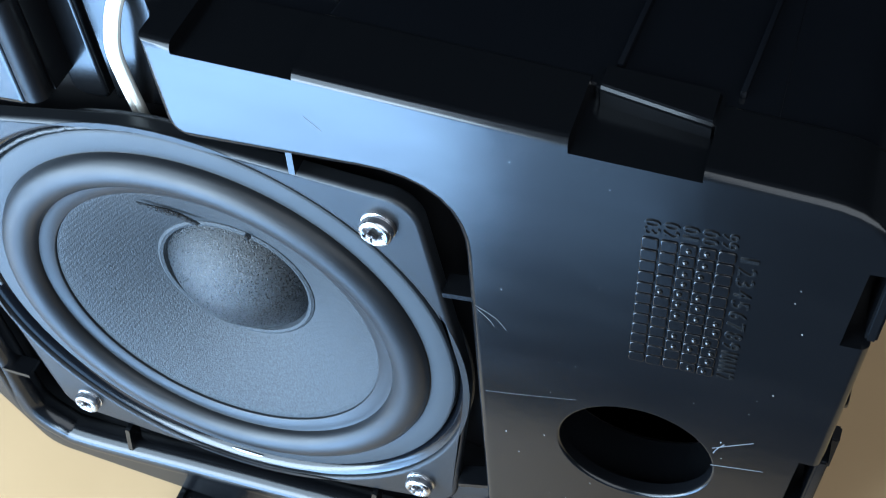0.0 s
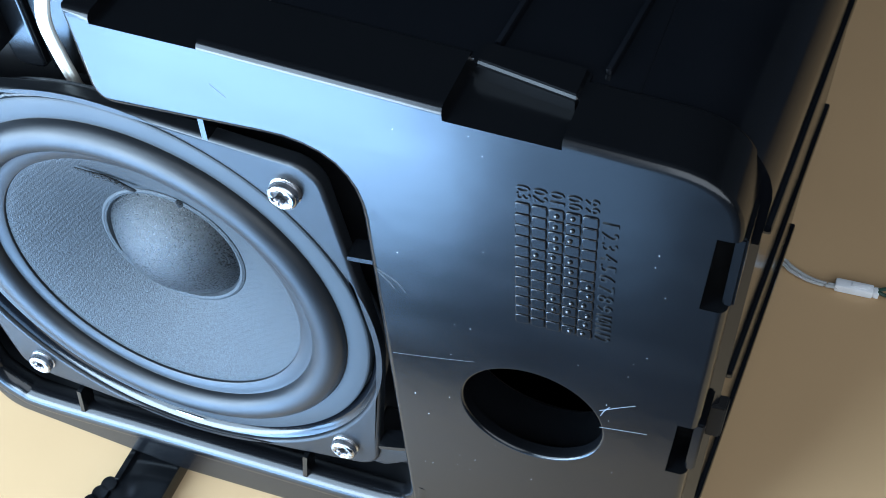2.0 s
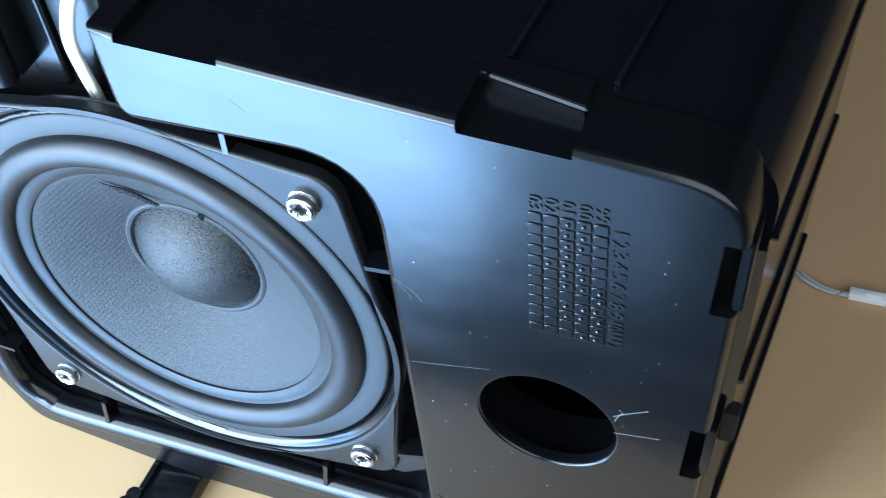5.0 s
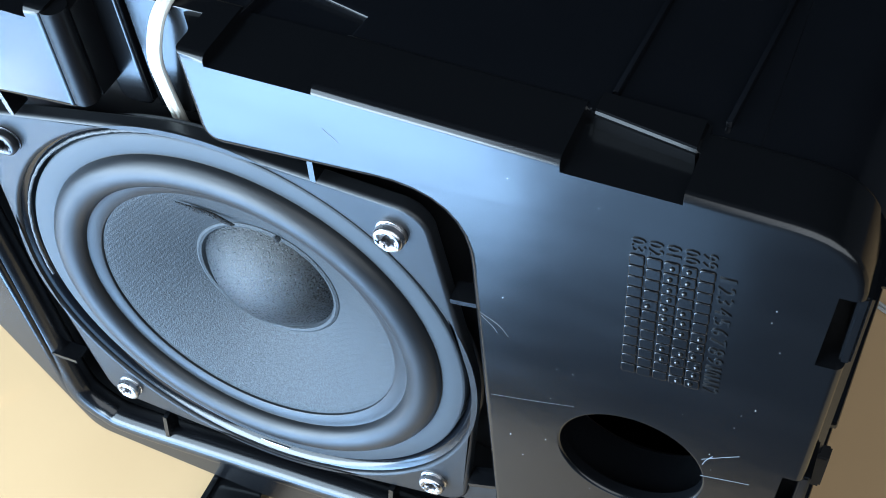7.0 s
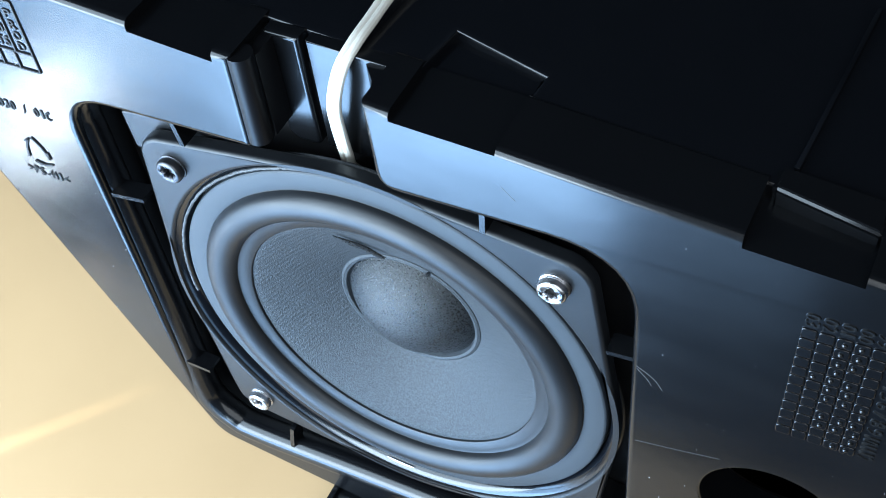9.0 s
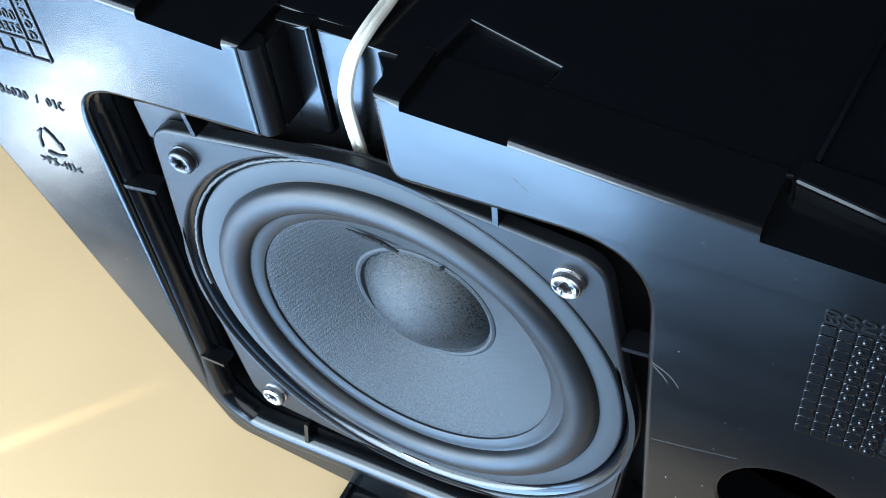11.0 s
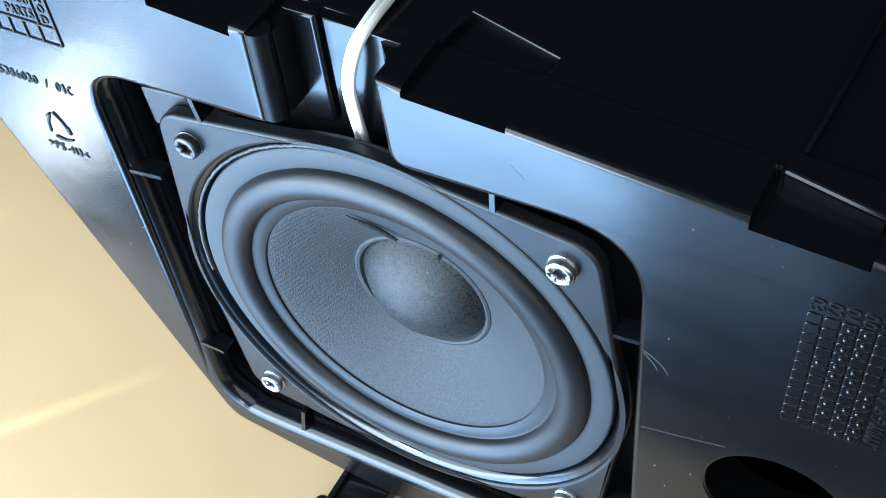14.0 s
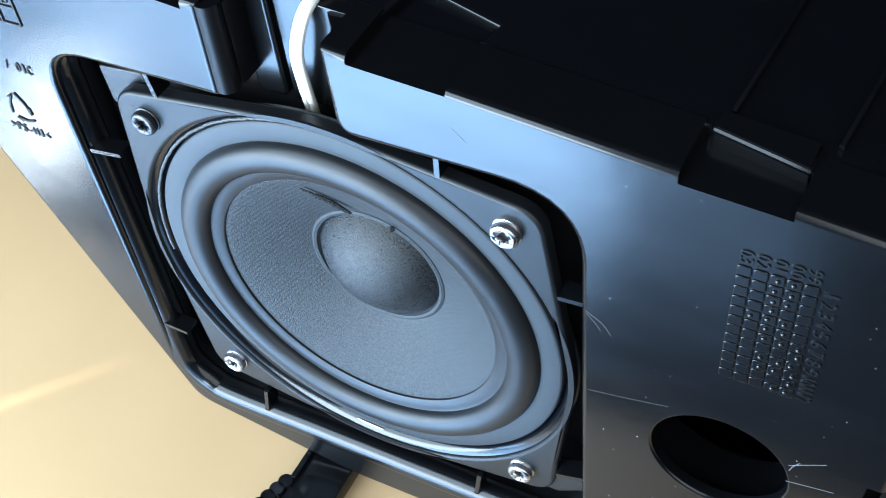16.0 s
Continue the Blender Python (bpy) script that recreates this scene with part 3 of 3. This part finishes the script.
for s, name in ((-0.013, "core"), (0.003, "core")):
    part(name, tube_bm([(x + s, y, z) for x, y, z in line], 0.0105, 10), M_CABLE, cable)

lead = thing("wire_lead", "grey wire lead with a white plug lying on the table", "cable")
for s in (0.0, 0.02):
    part("wire", tube_bm([(1.10, 1.70, -0.985), (1.35, 1.57, -0.985), (1.535, 1.46 + s, -0.985), (1.575, 1.425 + s, -0.98), (1.635, 1.397 + s * 0.7, -0.978), (1.69, 1.388 + s * 0.5, -0.978), (1.745, 1.39 + s * 0.4, -0.978)], 0.0065, 8), M_GREYWIRE, lead)
plug = part("plug", box_bm(1.735, 1.865, 1.384, 1.424, -0.996, -0.962, 0.006), M_NYLON, lead, "white nylon plug")
part("latch", box_bm(1.79, 1.85, 1.392, 1.414, -0.9625, -0.956, 0.003), M_NYLON, plug)
part("latch", box_bm(1.865, 1.885, 1.388, 1.420, -0.994, -0.966, 0.004), M_NYLON, plug)
for s in (-0.014, 0.014):
    part("green_wire", tube_bm([(1.88, 1.405 + s * 0.3, -0.97), (1.93, 1.415 + s * 1.5, -0.975), (2.02, 1.43 + s, -0.985), (2.2, 1.42 + s, -0.988), (2.6, 1.5 + s * 3, -0.99)], 0.007, 8), M_GREEN, lead, "dark green wires")

# ---------------------------------------------------------------- stand foot
foot = thing("stand_foot", "black plastic stand foot with a ribbed end under the cabinet", "stand")
part("arm", box_bm(-0.305, -0.128, -0.34, 0.30, -0.996, -0.93, 0.012), M_FACE, foot)
part("side_rail", box_bm(-0.312, -0.290, -0.115, 0.30, -0.996, -0.915, 0.006), M_FACE, foot)
for i in range(4):
    part("grip_rib", tube_bm([(-0.318 - 0.012 * i, -0.135 - 0.038 * i, -0.995), (-0.318 - 0.012 * i, -0.135 - 0.038 * i, -0.92)], 0.026, 16), M_FACE, foot)

# ---------------------------------------------------------------- moulded marks on the front panel
def ridge(x0, z0, x1, z1, w=0.0035, y=F0, h=0.004):
    d = Vector((x1 - x0, z1 - z0))
    n = Vector((-d.y, d.x)).normalized() * w
    bm = bmesh.new()
    lo = [bm.verts.new((x, y, z)) for x, z in ((x0 + n.x, z0 + n.y), (x1 + n.x, z1 + n.y), (x1 - n.x, z1 - n.y), (x0 - n.x, z0 - n.y))]
    hi = [bm.verts.new((v.co.x, y - h, v.co.z)) for v in lo]
    for i in range(4):
        j = (i + 1) % 4
        bm.faces.new((lo[i], lo[j], hi[j], hi[i]))
    bm.faces.new(hi)
    return bm


GX0, GX1, GZ0, GZ1 = 1.085, 1.263, 0.288, 0.684
cw, ch = (GX1 - GX0) / 5, (GZ1 - GZ0) / 12


def lean(z):
    """The stamped table stands slightly askew."""
    return (z - 0.486) * 0.04


for r in range(12):
    for c in range(5):
        z1 = GZ1 - r * ch
        x0 = GX0 + c * cw + lean(z1 - ch / 2)
        w, h = 0.0010 + 0.0005 * random.random(), 0.0010 + 0.0005 * random.random()
        cell = plate_bm(rounded([(x0 + w, z1 - ch + h, 0.007), (x0 + cw - w, z1 - ch + h, 0.007), (x0 + cw - w, z1 - h, 0.007), (x0 + w, z1 - h, 0.007)], 3),
                        (), F0 - 0.0034 - 0.0010 * random.random(), F0 + 0.006, 0.0026, 2)
        part("date_cell", cell, M_FACE, baffle, smooth=False)
DOTS = [(3, 1), (3, 2), (3, 4), (3, 6), (3, 7), (3, 9), (3, 10), (4, 1), (4, 2), (4, 3), (4, 5), (4, 6), (4, 7), (4, 9), (4, 10), (4, 12),
        (5, 7), (5, 8), (5, 9), (5, 10), (5, 11), (5, 12), (2, 5), (3, 3), (3, 5)]
for c, r in DOTS:
    z = GZ1 - (r - 0.5 + random.uniform(-0.1, 0.1)) * ch
    x = GX0 + (c - 0.5 + random.uniform(-0.15, 0.15)) * cw + lean(z)
    part("date_dot", lathe_bm([(0.0064, F0 - 0.003), (0.0052, F0 - 0.0070), (0.0026, F0 - 0.0090), (0, F0 - 0.0095)], x, z, 10), M_MARK, baffle)
for c, word in enumerate(("03", "02", "01", "00", "99")):
    letters(word, 0.044, GX0 + (c + 0.5) * cw + lean(GZ1), GZ1 + 0.027, 0.046, -90, M_MARK, baffle, "date_numeral")
for r in range(12):
    word = str(r + 1)
    z = GZ1 - (r + 0.5) * ch
    letters(word, 0.050, GX1 + 0.021 + lean(z), z, 0.032 if len(word) > 1 else 0.027, -90, M_MARK, baffle, "date_numeral")

# stamp, part number and recycling mark
lines = [(-0.838, 1.0, -0.838, 0.776), (-0.892, 1.0, -0.892, 0.833), (-1.10, 0.833, -0.838, 0.833), (-1.10, 0.776, -0.838, 0.776), (-1.10, 1.0, -0.838, 1.0), (-1.10, 1.0, -1.10, 0.776),
         (-0.900, 0.833, -0.900, 0.776), (-0.952, 0.833, -0.952, 0.776), (-1.002, 0.833, -1.002, 0.776), (-1.05, 0.833, -1.05, 0.776)]
for q in lines:
    part("stamp_line", ridge(*q, w=0.0022), M_DARK, baffle, smooth=False)
letters("1000", 0.046, -0.945, 0.903, 0.090, 0, M_DARK, baffle, "letter")
letters("PARTS", 0.044, -0.948, 0.860, 0.100, 0, M_DARK, baffle, "letter")
for i, sign in enumerate("PROD"):
    letters(sign, 0.038, -0.865, 0.958 - 0.035 * i, 0.028, 0, M_DARK, baffle, "letter")
letters("25386030 / 01C", 0.046, -1.018, 0.610, 0.285, 0, M_DARK, baffle, "letter")
letters(">PS-HI<", 0.042, -0.992, 0.358, 0.15, 0, M_DARK, baffle, "letter")
tri = [(-1.002, 0.512), (-0.945, 0.405), (-1.04, 0.400)]
rec = []
for i in range(3):
    p, q = Vector(tri[i]), Vector(tri[(i + 1) % 3])
    a, b = p.lerp(q, 0.12), p.lerp(q, 0.80)
    mid = p.lerp(q, 0.45) + (p.lerp(q, 0.45) - Vector((-0.995, 0.44))) * 0.22
    rec += [ridge(*a, *mid, w=0.0032), ridge(*mid, *b, w=0.0032), ridge(*b, *(b + (p - q).normalized() * 0.018 + (mid - Vector((-0.995, 0.44))).normalized() * 0.012), w=0.0028)]
part("recycling_mark", join_bm(rec), M_DARK, baffle, smooth=False)

# scuffs and dust
M_SCUFF = mat("scuffed_plastic", (0.14, 0.145, 0.15), 0.30)
for pts in ([(0.75, 0.042), (0.85, 0.062), (0.965, 0.088)], [(0.748, 0.36), (0.79, 0.33), (0.812, 0.295)], [(0.75, 0.35), (0.775, 0.32), (0.785, 0.30)],
            [(1.275, 0.02), (1.32, 0.05), (1.36, 0.075)], [(1.275, -0.05), (1.33, -0.04), (1.39, -0.03)], [(0.436, 0.842), (0.452, 0.826), (0.468, 0.81)], [(1.30, 0.045), (1.285, 0.02), (1.278, 0.0)]):
    part("scratch", tube_bm([(x, F0 - 0.0002, z) for x, z in pts], 0.0007 if 0.3 < pts[0][1] < 0.4 else 0.0009 if pts[0][0] > 1.2 else 0.0003, 5), M_SCUFF, baffle)
rng = random.Random(4)
M_DUST = mat("pale_dust", (0.6, 0.6, 0.6), 0.7)
bm = bmesh.new()
for i in range(48):
    x, z = rng.uniform(0.78, 1.44), rng.uniform(-0.5, 0.84)
    if i > 36:
        x, z = rng.uniform(-1.0, -0.8), rng.uniform(-0.3, 0.9)
    if (x - PORT[0]) ** 2 + (z - PORT[1]) ** 2 < 0.04:
        continue
    r = rng.uniform(0.0006, 0.0014)
    bmesh.ops.create_icosphere(bm, subdivisions=1, radius=r, matrix=Matrix.Translation((x, F0 - r * 0.3, z)))
dust = tagged(part("dust", bm, M_DUST), "pale dust specks on the black panel", "dust", kind="stuff")

# black disc on the frame stands in for the shaded hole by the screw
part("slot_hole_dark", lathe_bm([(0.0, FRAME_Y - 0.0004), (0.008, FRAME_Y - 0.0004), (0.009, FRAME_Y + 0.002)], -0.566, 0.560, 20), M_DARK, woofer)

# lead wires glued on the cone
def taper_bm(rings, n=10):
    """A flattened strand through (x, y, z, half width), for the wires glued on the cone."""
    bm = bmesh.new()
    loops = [[bm.verts.new((x + r * math.cos(2 * math.pi * k / n), y - 0.004 + r * 0.6 * math.sin(2 * math.pi * k / n), z + r * 0.9 * math.cos(2 * math.pi * k / n))) for k in range(n)] for x, y, z, r in rings]
    for p, q in zip(loops, loops[1:]):
        for k in range(n):
            bm.faces.new((p[k], p[(k + 1) % n], q[(k + 1) % n], q[k]))
    bm.faces.new(loops[0][::-1])
    bm.faces.new(loops[-1])
    return bm


part("lead_wire", taper_bm([(-0.105, 0.066, 0.385, 0.002), (-0.085, 0.082, 0.358, 0.006), (-0.065, 0.098, 0.332, 0.010), (-0.045, 0.118, 0.300, 0.009), (-0.030, 0.132, 0.270, 0.008), (-0.020, 0.150, 0.238, 0.006)]), M_CAP, woofer, "black lead wire glued on the cone")
part("lead_wire", taper_bm([(0.125, 0.125, 0.272, 0.003), (0.120, 0.135, 0.255, 0.008), (0.112, 0.148, 0.232, 0.010), (0.104, 0.160, 0.208, 0.008)]), M_CAP, woofer)

# white sliver that paints the glint on the gasket's lower edge
part("glint_fleck", taper_bm([(-0.085, 0.040, -0.640, 0.001), (-0.06, 0.039, -0.643, 0.004), (-0.03, 0.038, -0.6445, 0.005), (0.0, 0.038, -0.6455, 0.004), (0.012, 0.039, -0.6455, 0.001)]), M_NYLON, woofer, "white glint at the gasket's lower edge")

# rough bead of glue round the rim
rng = random.Random(7)
M_GLUE = mat("dried_grey_glue", (0.06, 0.063, 0.066), 0.5, spec=0.4, bump=0.5, bump_scale=900)
bead = [(CX + (0.6535 + rng.uniform(-0.0012, 0.0012)) * math.cos(radians(a)), 0.034 + rng.uniform(-0.001, 0.001), CZ + (0.6535 + rng.uniform(-0.0012, 0.0012)) * math.sin(radians(a))) for a in range(84, 186, 1)]
bm = tube_bm(bead, 0.0042, 8, 1.0, (0, 1, 0))
for v in bm.verts:
    v.co += Vector((rng.uniform(-1, 1), rng.uniform(-1, 1), rng.uniform(-1, 1))) * 0.0007
part("glue_bead", bm, M_GLUE, woofer, "rough dried glue bead")
